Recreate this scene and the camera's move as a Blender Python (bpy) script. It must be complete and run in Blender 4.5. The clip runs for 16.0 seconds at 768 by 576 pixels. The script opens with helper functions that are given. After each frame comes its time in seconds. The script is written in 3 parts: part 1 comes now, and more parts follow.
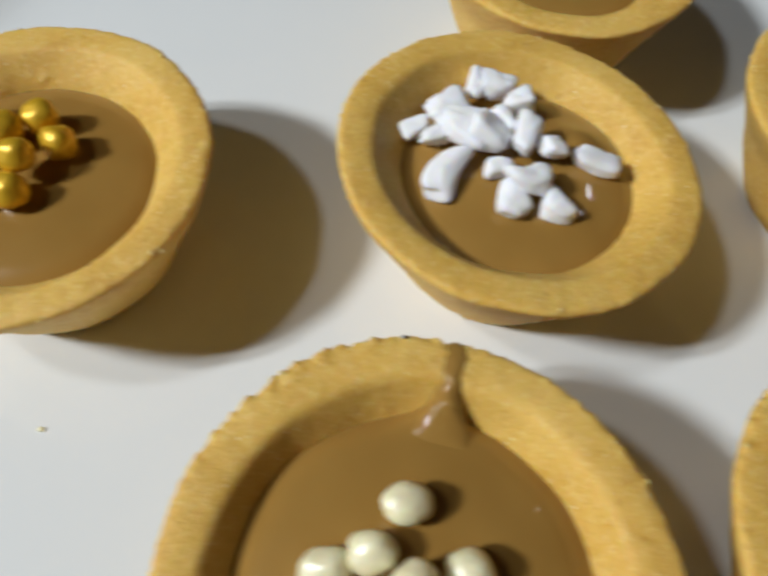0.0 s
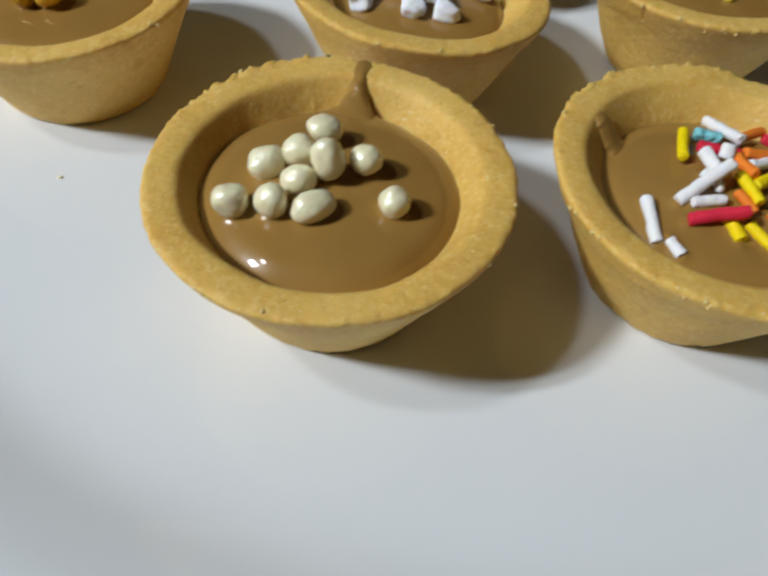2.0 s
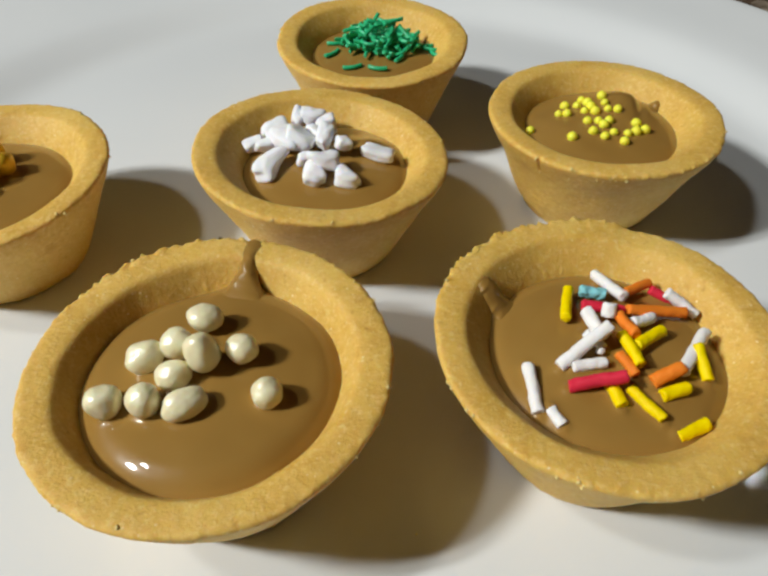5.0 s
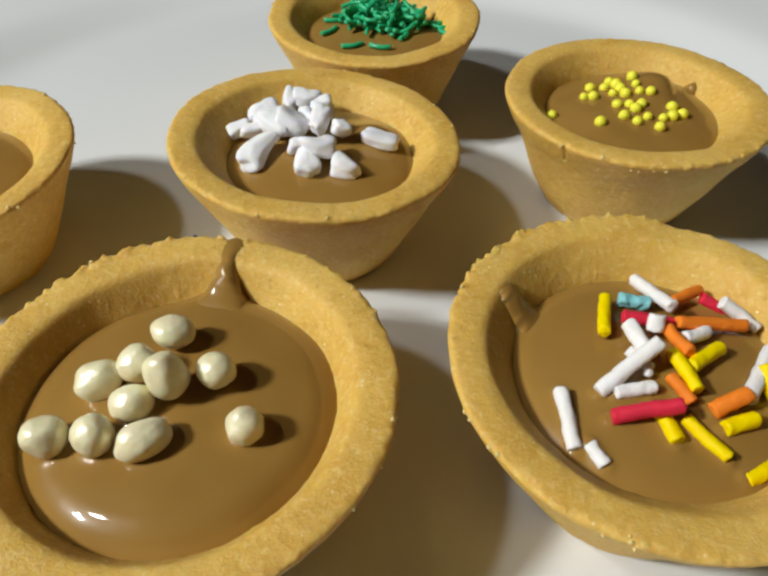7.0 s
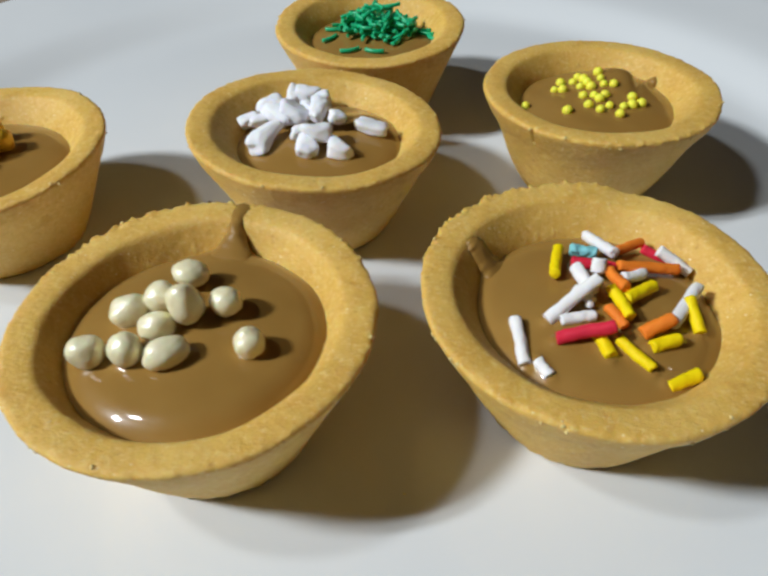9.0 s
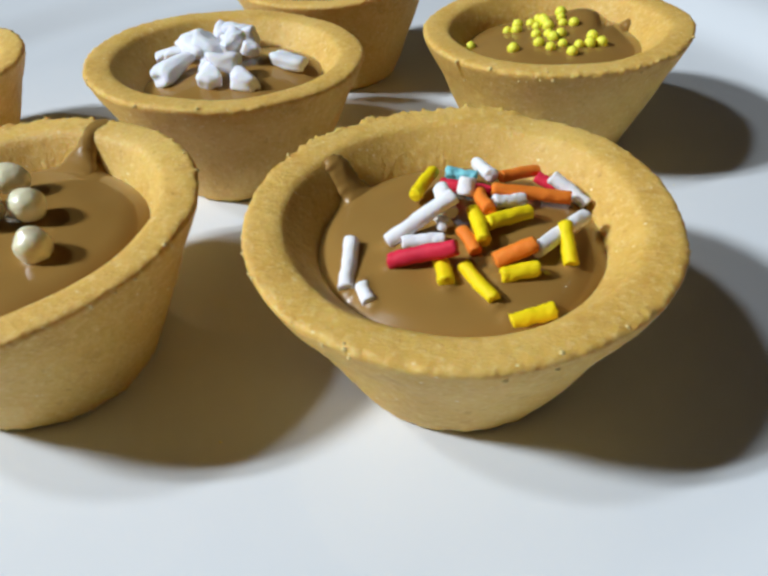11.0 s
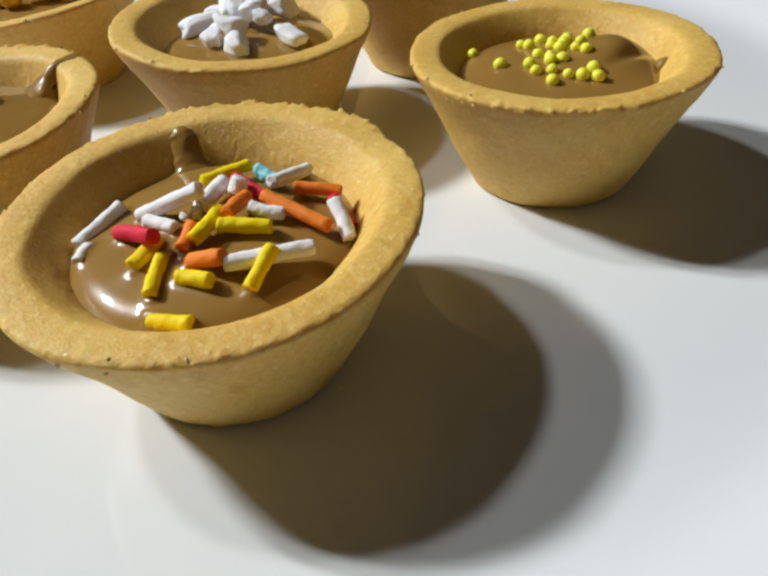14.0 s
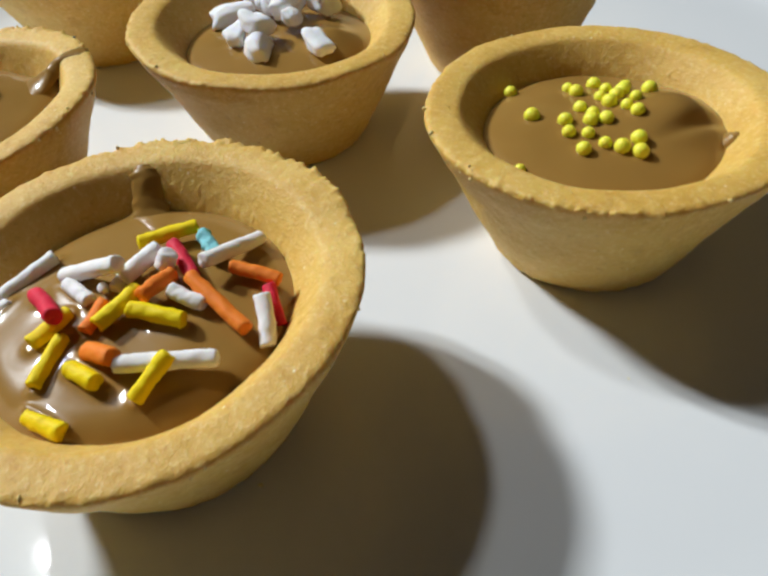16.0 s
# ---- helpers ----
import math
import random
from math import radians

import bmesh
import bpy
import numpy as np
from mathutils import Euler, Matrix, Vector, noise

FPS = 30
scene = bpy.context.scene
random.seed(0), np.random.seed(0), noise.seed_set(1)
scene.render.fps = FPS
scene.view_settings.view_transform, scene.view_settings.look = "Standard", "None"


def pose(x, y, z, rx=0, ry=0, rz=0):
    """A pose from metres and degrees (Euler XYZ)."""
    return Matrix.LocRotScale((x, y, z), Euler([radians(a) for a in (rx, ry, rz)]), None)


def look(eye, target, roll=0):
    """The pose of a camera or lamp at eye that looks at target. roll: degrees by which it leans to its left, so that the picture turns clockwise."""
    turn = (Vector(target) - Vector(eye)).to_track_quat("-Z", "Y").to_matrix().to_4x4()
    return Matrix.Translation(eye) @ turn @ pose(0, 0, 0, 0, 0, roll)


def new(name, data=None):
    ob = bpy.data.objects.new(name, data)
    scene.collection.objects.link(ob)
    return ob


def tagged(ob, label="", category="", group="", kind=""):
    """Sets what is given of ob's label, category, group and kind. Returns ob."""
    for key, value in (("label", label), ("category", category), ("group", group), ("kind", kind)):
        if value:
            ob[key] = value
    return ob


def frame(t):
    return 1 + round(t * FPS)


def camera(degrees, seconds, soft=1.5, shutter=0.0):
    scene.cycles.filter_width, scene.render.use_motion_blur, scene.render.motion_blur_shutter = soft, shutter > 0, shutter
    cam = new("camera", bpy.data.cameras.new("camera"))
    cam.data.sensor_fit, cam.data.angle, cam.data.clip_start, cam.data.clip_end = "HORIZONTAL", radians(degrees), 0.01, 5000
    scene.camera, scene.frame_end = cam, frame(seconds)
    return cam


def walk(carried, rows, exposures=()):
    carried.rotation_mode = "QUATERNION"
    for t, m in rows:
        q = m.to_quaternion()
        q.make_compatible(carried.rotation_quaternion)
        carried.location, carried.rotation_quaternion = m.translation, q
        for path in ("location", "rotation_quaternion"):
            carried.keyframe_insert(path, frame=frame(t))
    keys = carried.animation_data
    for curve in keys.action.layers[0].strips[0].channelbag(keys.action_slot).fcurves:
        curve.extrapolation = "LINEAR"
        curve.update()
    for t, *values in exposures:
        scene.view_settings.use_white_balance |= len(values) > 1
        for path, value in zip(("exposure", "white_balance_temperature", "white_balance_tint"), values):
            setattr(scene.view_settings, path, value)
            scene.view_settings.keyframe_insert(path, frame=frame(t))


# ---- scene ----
cam = camera(58.6, 16.0, soft=2.7, shutter=0.55)
# seconds, eye in metres, yaw, pitch and lean in degrees
PATH = [
    (0, 0.02077, 0.01727, 0.07369, -0.02, -59.65, 5.59),
    (0.5, 0.00674, 0.01455, 0.07339, -1.37, -59.36, 6.88),
    (1, 0.01241, 0.00075, 0.07213, -1.14, -58.04, 6.64),
    (1.5, 0.02091, -0.02075, 0.06657, -1.75, -54.56, 7.10),
    (2, 0.03157, -0.03164, 0.06939, -0.89, -51.62, 5.37),
    (2.5, 0.03505, -0.02973, 0.06420, -0.72, -48.40, 4.30),
    (3, 0.03898, -0.02224, 0.05980, -0.11, -45.53, 2.88),
    (3.5, 0.04127, -0.01336, 0.06013, 0.11, -44.18, 1.87),
    (4, 0.04088, -0.00621, 0.06593, 0.36, -44.04, 1.20),
    (4.5, 0.04678, -0.01861, 0.07465, 1.18, -43.74, 0.23),
    (4.7, 0.04603, -0.02446, 0.07714, 1.15, -43.83, 0.20),
    (7, 0.04534, -0.01374, 0.06840, 1.27, -44.17, 0.24),
    (7.5, 0.04264, -0.02234, 0.07554, 1.42, -44.48, 0.06),
    (8, 0.04172, -0.02876, 0.07694, 1.46, -44.47, -0.03),
    (10.5, 0.07005, -0.02695, 0.05534, 8.88, -37.70, -3.96),
    (11, 0.07526, -0.02453, 0.05388, 12.49, -39.55, -4.49),
    (11.5, 0.08599, -0.02130, 0.05399, 16.98, -40.54, -5.58),
    (12, 0.09615, -0.01632, 0.05479, 21.37, -40.39, -5.92),
    (12.5, 0.10611, -0.01398, 0.05316, 26.63, -39.89, -5.36),
    (13, 0.11106, -0.01114, 0.05099, 32.00, -39.71, -4.60),
    (13.5, 0.11736, -0.00600, 0.05227, 37.26, -39.73, -4.63),
    (14, 0.11957, -0.00113, 0.05217, 41.49, -39.76, -4.96),
    (14.5, 0.12276, 0.00370, 0.05341, 45.23, -39.79, -5.49),
    (15, 0.12491, 0.00921, 0.05463, 48.58, -40.59, -5.59),
    (15.5, 0.12238, 0.01626, 0.05520, 51.98, -41.73, -5.72),
    (16, 0.11887, 0.02223, 0.05705, 54.34, -44.55, -5.14),
]


def eye_pose(x, y, z, yaw, pitch, lean):
    return pose(x, y, z, 0, 0, yaw) @ pose(0, 0, 0, 90 + pitch, 0, 0) @ pose(0, 0, 0, 0, 0, lean)


walk(cam, [(row[0], eye_pose(*row[1:])) for row in PATH], [
    (0.0, -0.35, 6600, 10), (0.5, -0.39, 6500, 10), (2.0, -0.42, 6250, 10), (3.0, -0.41, 6150, 10), (3.5, -0.33, 6550, 10), (4.5, -0.26, 6950, 10), (7.0, -0.25, 7000, 10), (8.0, -0.27, 6750, 10),
    (10.5, -0.15, 6100, 10), (11.5, -0.02, 6050, 10), (12.0, -0.02, 6600, 10), (12.5, 0.02, 6750, 10), (14.0, 0.0, 6650, 10), (16.0, 0.0, 6500, 10)])

# ---- light: two kitchen lamps up to one side, a dim warm room ----
world = bpy.data.worlds.new("world")
scene.world = world
world.use_nodes = True
world.node_tree.nodes["Background"].inputs[0].default_value = (1.0, 0.86, 0.80, 1)
world.node_tree.nodes["Background"].inputs[1].default_value = 0.0105

MIDDLE = Vector((0.045, 0.055, 0.018))


def lamp(name, towards, distance, size, watts, colour):
    data = bpy.data.lights.new(name, "AREA")
    data.shape, data.size, data.size_y = "RECTANGLE", size[0], size[1]
    data.energy, data.color = watts, colour
    eye = MIDDLE + Vector(towards).normalized() * distance
    ob = new(name, data)
    ob.matrix_world = look(eye, MIDDLE)
    return ob


for side in (-1, 1):
    bar = lamp("ceiling_lamp_light", (-20, -7, 18.5), 1.30, (0.044, 0.118), 9.75, (0.90, 0.965, 1.0))
    bar.matrix_world = bar.matrix_world @ Matrix.Translation((0.036 * side, 0, 0))
lamp("second_lamp_light", (-12.6, -3.0, 18.5), 1.30, (0.085, 0.085), 3.9, (0.90, 0.965, 1.0))
lamp("far_lamp_light", (0.74, 0.67, 1.12), 1.30, (0.008, 0.05), 0.034, (0.92, 0.965, 1.0))


# ---- materials ----
def material(name):
    m = bpy.data.materials.new(name)
    m.use_nodes = True
    nodes, links = m.node_tree.nodes, m.node_tree.links
    return m, nodes, links, nodes["Principled BSDF"]


def texture_place(nodes, links):
    return nodes.new("ShaderNodeTexCoord").outputs["Object"]


def noise_at(nodes, links, place, scale, detail=4.0, rough=0.55):
    n = nodes.new("ShaderNodeTexNoise")
    n.inputs["Scale"].default_value, n.inputs["Detail"].default_value = scale, detail
    n.inputs["Roughness"].default_value = rough
    links.new(place, n.inputs["Vector"])
    return n.outputs["Fac"]


def ramp(nodes, links, fac, stops):
    r = nodes.new("ShaderNodeValToRGB")
    while len(r.color_ramp.elements) < len(stops):
        r.color_ramp.elements.new(0.5)
    for e, (p, c) in zip(r.color_ramp.elements, stops):
        e.position, e.color = p, (*c, 1) if len(c) == 3 else c
    links.new(fac, r.inputs["Fac"])
    return r.outputs["Color"]


def mixed(nodes, links, fac, a, b, kind="MIX"):
    m = nodes.new("ShaderNodeMix")
    m.data_type, m.blend_type = "RGBA", kind
    for value, socket in ((fac, m.inputs[0]), (a, m.inputs[6]), (b, m.inputs[7])):
        if isinstance(value, (int, float)):
            socket.default_value = value
        elif isinstance(value, tuple):
            socket.default_value = (*value, 1)
        else:
            links.new(value, socket)
    return m.outputs[2]


def bumped(nodes, links, bsdf, heights):
    """heights: (socket, strength, distance in metres)."""
    normal = None
    for socket, strength, far in heights:
        b = nodes.new("ShaderNodeBump")
        b.inputs["Strength"].default_value, b.inputs["Distance"].default_value = strength, far
        links.new(socket, b.inputs["Height"])
        if normal is not None:
            links.new(normal, b.inputs["Normal"])
        normal = b.outputs["Normal"]
    links.new(normal, bsdf.inputs["Normal"])


def pastry_material():
    m, nodes, links, bsdf = material("baked_pastry")
    place = texture_place(nodes, links)
    bake = noise_at(nodes, links, place, 75, 3, 0.6)
    grain = noise_at(nodes, links, place, 1500, 4, 0.7)
    crumb_relief = noise_at(nodes, links, place, 700, 3, 0.6)
    colour = ramp(nodes, links, bake, [(0.30, (0.61, 0.330, 0.052)), (0.50, (0.70, 0.412, 0.078)), (0.70, (0.77, 0.492, 0.122))])
    rub = ramp(nodes, links, crumb_relief, [(0.30, (0, 0, 0)), (0.72, (0.62, 0.62, 0.62))])
    colour = mixed(nodes, links, rub, colour, (0.79, 0.510, 0.135))
    flour = ramp(nodes, links, grain, [(0.50, (0, 0, 0)), (0.72, (0.6, 0.6, 0.6))])
    colour = mixed(nodes, links, flour, colour, (0.88, 0.67, 0.27))
    pits = ramp(nodes, links, noise_at(nodes, links, place, 1150, 2, 0.5), [(0.24, (0.42, 0.42, 0.42)), (0.38, (0, 0, 0))])
    colour = mixed(nodes, links, pits, colour, (0.47, 0.22, 0.032))
    crystal = nodes.new("ShaderNodeTexVoronoi")
    crystal.inputs["Scale"].default_value = 950
    links.new(place, crystal.inputs["Vector"])
    spark = ramp(nodes, links, crystal.outputs["Distance"], [(0.10, (0.75, 0.75, 0.75)), (0.17, (0, 0, 0))])
    here_and_there = ramp(nodes, links, noise_at(nodes, links, place, 330, 2), [(0.53, (0, 0, 0)), (0.64, (1, 1, 1))])
    spark = mixed(nodes, links, 1.0, spark, here_and_there, "MULTIPLY")
    colour = mixed(nodes, links, spark, colour, (0.92, 0.79, 0.46))
    toast = ramp(nodes, links, noise_at(nodes, links, place, 260, 4, 0.65), [(0.60, (0, 0, 0)), (0.76, (0.50, 0.50, 0.50))])
    colour = mixed(nodes, links, toast, colour, (0.50, 0.225, 0.030))
    links.new(colour, bsdf.inputs["Base Color"])
    gloss = ramp(nodes, links, spark, [(0.0, (0.60, 0.60, 0.60)), (0.7, (0.28, 0.28, 0.28))])
    links.new(gloss, bsdf.inputs["Roughness"])
    bsdf.inputs["Specular IOR Level"].default_value = 0.38
    bsdf.inputs["Subsurface Weight"].default_value = 0.38
    bsdf.inputs["Subsurface Radius"].default_value = (1.0, 0.55, 0.15)
    bsdf.inputs["Subsurface Scale"].default_value = 0.0015
    fine = noise_at(nodes, links, place, 3200, 3, 0.6)
    bumped(nodes, links, bsdf, [(crumb_relief, 0.12, 0.0005), (grain, 0.34, 0.0003), (fine, 0.55, 0.00014)])
    return m


def filling_material():
    m, nodes, links, bsdf = material("milk_caramel_cream")
    place = texture_place(nodes, links)
    broad = noise_at(nodes, links, place, 90, 2)
    colour = ramp(nodes, links, broad, [(0.3, (0.300, 0.160, 0.036)), (0.7, (0.352, 0.193, 0.047))])
    links.new(colour, bsdf.inputs["Base Color"])
    bsdf.inputs["Roughness"].default_value = 0.30
    bsdf.inputs["Specular IOR Level"].default_value = 0.15
    bsdf.inputs["Coat Weight"].default_value, bsdf.inputs["Coat Roughness"].default_value = 0.8, 0.03
    bsdf.inputs["Subsurface Weight"].default_value = 0.1
    bsdf.inputs["Subsurface Radius"].default_value = (1.0, 0.5, 0.25)
    bsdf.inputs["Subsurface Scale"].default_value = 0.001
    bumped(nodes, links, bsdf, [(noise_at(nodes, links, place, 150, 2), 0.12, 0.0006), (noise_at(nodes, links, place, 700, 2), 0.05, 0.0002)])
    return m


def sugar_material(name, colour, rough=0.5, metal=0.0, coat=0.0, vary=0.08, bump=0.5, scale=1400, glow=0.25, gloss=0.25):
    m, nodes, links, bsdf = material(name)
    place = texture_place(nodes, links)
    n = noise_at(nodes, links, place, scale, 3, 0.6)
    broad = noise_at(nodes, links, place, scale * 0.22, 2)
    darker = tuple(c * (1 - 2 * vary) for c in colour)
    lighter = tuple(min(0.95, c * (1 + vary)) for c in colour)
    base = ramp(nodes, links, broad, [(0.3, darker), (0.7, lighter)])
    base = mixed(nodes, links, ramp(nodes, links, n, [(0.45, (0, 0, 0)), (0.8, (0.6, 0.6, 0.6))]), base, darker)
    links.new(base, bsdf.inputs["Base Color"])
    bsdf.inputs["Roughness"].default_value, bsdf.inputs["Metallic"].default_value = rough, metal
    bsdf.inputs["Coat Weight"].default_value, bsdf.inputs["Coat Roughness"].default_value = coat, 0.25
    bsdf.inputs["Subsurface Weight"].default_value, bsdf.inputs["Subsurface Scale"].default_value = glow, 0.0011
    bsdf.inputs["Subsurface Radius"].default_value = (1.0, 0.8, 0.55)
    bsdf.inputs["Specular IOR Level"].default_value = gloss
    bumped(nodes, links, bsdf, [(broad, bump, 0.0003), (n, bump, 0.00015)])
    return m


def porcelain_material():
    m, nodes, links, bsdf = material("white_porcelain")
    place = texture_place(nodes, links)
    broad = noise_at(nodes, links, place, 25, 3)
    links.new(ramp(nodes, links, broad, [(0.3, (0.76, 0.775, 0.785)), (0.7, (0.79, 0.80, 0.805))]), bsdf.inputs["Base Color"])
    smear = noise_at(nodes, links, place, 60, 4)
    links.new(ramp(nodes, links, smear, [(0.4, (0.04, 0.04, 0.04)), (0.75, (0.08, 0.08, 0.08))]), bsdf.inputs["Roughness"])
    bumped(nodes, links, bsdf, [(noise_at(nodes, links, place, 45, 2), 0.05, 0.001)])
    return m


def granite_material():
    m, nodes, links, bsdf = material("brown_granite")
    place = texture_place(nodes, links)
    v = nodes.new("ShaderNodeTexVoronoi")
    v.inputs["Scale"].default_value = 160
    links.new(place, v.inputs["Vector"])
    tone = nodes.new("ShaderNodeSeparateColor")
    links.new(v.outputs["Color"], tone.inputs[0])
    colour = ramp(nodes, links, tone.outputs[0], [(0.1, (0.03, 0.022, 0.018)), (0.4, (0.16, 0.10, 0.065)), (0.7, (0.30, 0.21, 0.14)), (0.95, (0.42, 0.33, 0.25))])
    blot = noise_at(nodes, links, place, 60, 4)
    colour = mixed(nodes, links, ramp(nodes, links, blot, [(0.45, (0, 0, 0)), (0.62, (0.8, 0.8, 0.8))]), colour, (0.05, 0.032, 0.022))
    links.new(colour, bsdf.inputs["Base Color"])
    bsdf.inputs["Roughness"].default_value = 0.22
    return m


def plaster_material(name, colour):
    m, nodes, links, bsdf = material(name)
    place = texture_place(nodes, links)
    n = noise_at(nodes, links, place, 6, 5)
    links.new(ramp(nodes, links, n, [(0.3, tuple(c * 0.9 for c in colour)), (0.7, colour)]), bsdf.inputs["Base Color"])
    bsdf.inputs["Roughness"].default_value = 0.8
    bumped(nodes, links, bsdf, [(noise_at(nodes, links, place, 180, 3), 0.2, 0.002)])
    return m


PASTRY, CREAM = pastry_material(), filling_material()
PORCELAIN, GRANITE = porcelain_material(), granite_material()
WALL, CEILING, FLOOR = plaster_material("warm_wall", (0.24, 0.18, 0.13)), plaster_material("ceiling_paint", (0.17, 0.135, 0.10)), plaster_material("floor_tone", (0.3, 0.2, 0.13))
PEARL = sugar_material("pearl_sugar", (0.94, 0.835, 0.555), 0.36, 0.0, 0.45, 0.06, 0.42, 2600, 0.5, 1.0)
GOLD = sugar_material("gold_sugar", (0.80, 0.47, 0.025), 0.40, 0.35, 0.15, 0.16, 0.4, 900, 0.0, 0.5)
ICING = sugar_material("white_icing", (0.88, 0.87, 0.90), 0.7, 0, 0, 0.02, 0.3, 900, 0.5, 0.15)
SUGARS = {
    "white": sugar_material("white_sugar", (0.90, 0.865, 0.845), 0.72, vary=0.03),
    "yellow": sugar_material("yellow_sugar", (1.0, 0.70, 0.0), 0.62, vary=0.02),
    "orange": sugar_material("orange_sugar", (0.92, 0.235, 0.022), 0.65, vary=0.05),
    "red": sugar_material("red_sugar", (0.72, 0.025, 0.06), 0.62, vary=0.06),
    "blue": sugar_material("blue_sugar", (0.25, 0.62, 0.66), 0.65, vary=0.05),
    "green": sugar_material("green_sugar", (0.015, 0.47, 0.205), 0.36, vary=0.05, gloss=0.5),
    "lemon": sugar_material("lemon_sugar", (1.0, 0.88, 0.07), 0.5, vary=0.02, glow=0.5, gloss=0.4),
}
PALE = sugar_material("pale_crumb", (0.82, 0.62, 0.25), 0.7, glow=0.0)
# pale tone of the plate's pastry crumb and of its painted glints
CRUMB_GLINT = sugar_material("crumb_and_glint", (0.90, 0.82, 0.52), 0.7, glow=0.0)
CHAR = sugar_material("dark_speck", (0.03, 0.02, 0.015), 0.7, glow=0.0)


# ---- building helpers ----
MM = 0.001


def smooth(mesh):
    mesh.polygons.foreach_set("use_smooth", [True] * len(mesh.polygons))


def part(name, bm, mat, parent=None, label=""):
    """Links a bmesh as one mesh object under a thing or a part."""
    mesh = bpy.data.meshes.new(name)
    bm.to_mesh(mesh)
    bm.free()
    smooth(mesh)
    mesh.materials.append(mat)
    ob = new(name, mesh)
    ob.parent = parent
    return tagged(ob, label)


def grid_object(name, verts, rows, columns, mat, parent=None, label="", closed=True):
    """A skin over rows of points, each row a ring."""
    faces = []
    for i in range(rows - 1):
        for j in range(columns if closed else columns - 1):
            k = (j + 1) % columns
            faces.append((i * columns + j, i * columns + k, (i + 1) * columns + k, (i + 1) * columns + j))
    mesh = bpy.data.meshes.new(name)
    mesh.from_pydata(verts, [], faces)
    mesh.update()
    smooth(mesh)
    mesh.materials.append(mat)
    ob = new(name, mesh)
    ob.parent = parent
    return tagged(ob, label)


def sampled(corners, step):
    """Points at even steps along a polyline of (r, z)."""
    out = [corners[0]]
    for (r0, z0), (r1, z1) in zip(corners, corners[1:]):
        n = max(1, round(math.hypot(r1 - r0, z1 - z0) / step))
        out += [(r0 + (r1 - r0) * i / n, z0 + (z1 - z0) * i / n) for i in range(1, n + 1)]
    return out


def rounded(corners, rounds=2):
    """Corner cutting along a profile, with the ends kept."""
    for _ in range(rounds):
        out = [corners[0]]
        for (r0, z0), (r1, z1) in zip(corners, corners[1:]):
            out += [(0.75 * r0 + 0.25 * r1, 0.75 * z0 + 0.25 * z1), (0.25 * r0 + 0.75 * r1, 0.25 * z0 + 0.75 * z1)]
        corners = out + [corners[-1]]
    return corners


# ---- room, counter and plate ----
def slab(name, low, high, mat, label):
    bm = bmesh.new()
    bmesh.ops.create_cube(bm, size=1)
    for v in bm.verts:
        v.co = [lo + (hi - lo) * (c + 0.5) for lo, hi, c in zip(low, high, v.co)]
    bmesh.ops.bevel(bm, geom=bm.edges[:], offset=0.003, segments=2, affect="EDGES")
    ob = part(name, bm, mat)
    ob.data.polygons.foreach_set("use_smooth", [False] * len(ob.data.polygons))
    return tagged(ob, label, kind="structure")


slab("floor", (-2.1, -2.1, -1.0), (2.1, 2.1, -0.92), FLOOR, "plain brown kitchen floor")
slab("ceiling", (-2.1, -2.1, 1.6), (2.1, 2.1, 1.7), CEILING, "plain painted kitchen ceiling")
slab("wall_north", (-2.1, 2.0, -0.92), (2.1, 2.1, 1.6), WALL, "plain warm painted wall")
slab("wall_south", (-2.1, -2.1, -0.92), (2.1, -2.0, 1.6), WALL, "plain warm painted wall")
slab("wall_east", (2.0, -2.0, -0.92), (2.1, 2.0, 1.6), WALL, "plain warm painted wall")
slab("wall_west", (-2.1, -2.0, -0.92), (-2.0, 2.0, 1.6), WALL, "plain warm painted wall")
COUNTER_TOP = -0.0085
slab("counter", (-0.9, -0.35, -0.92), (0.9, 0.95, COUNTER_TOP), GRANITE, "brown speckled granite kitchen counter")

PLATE = (40.0, 75.0)


def plate():
    outline = [(0, 0), (70, 0), (83, 0.05), (88, 0.9), (93, 3.0), (98, 4.9), (104, 5.9), (114, 7.0), (122.4, 8.1), (123.6, 8.0), (123.5, 7.3),
               (114, 4.6), (100, 2.0), (90, -2.2), (80, -4.3), (78, -5.0), (77.5, -8.4), (74.5, -8.4), (73.5, -4.8), (0, -4.4)]
    outline = sampled(rounded(outline, 2), 1.6)
    n = 256
    verts = []
    for r, z in outline:
        for j in range(n):
            a = 2 * math.pi * j / n
            verts.append(((max(r, 0.02) * math.cos(a)) * MM, (max(r, 0.02) * math.sin(a)) * MM, z * MM))
    ob = grid_object("plate", verts, len(outline), n, PORCELAIN)
    ob.location = (PLATE[0] * MM, PLATE[1] * MM, 0)
    return tagged(ob, "round glossy white porcelain plate with a raised rim", "plate")


plate()


# ---- tarts ----
def tart(x, y, label):
    ob = new("tart")
    ob.location = (x * MM, y * MM, 0)
    return tagged(ob, label, "tart", "mini tarts on the plate")


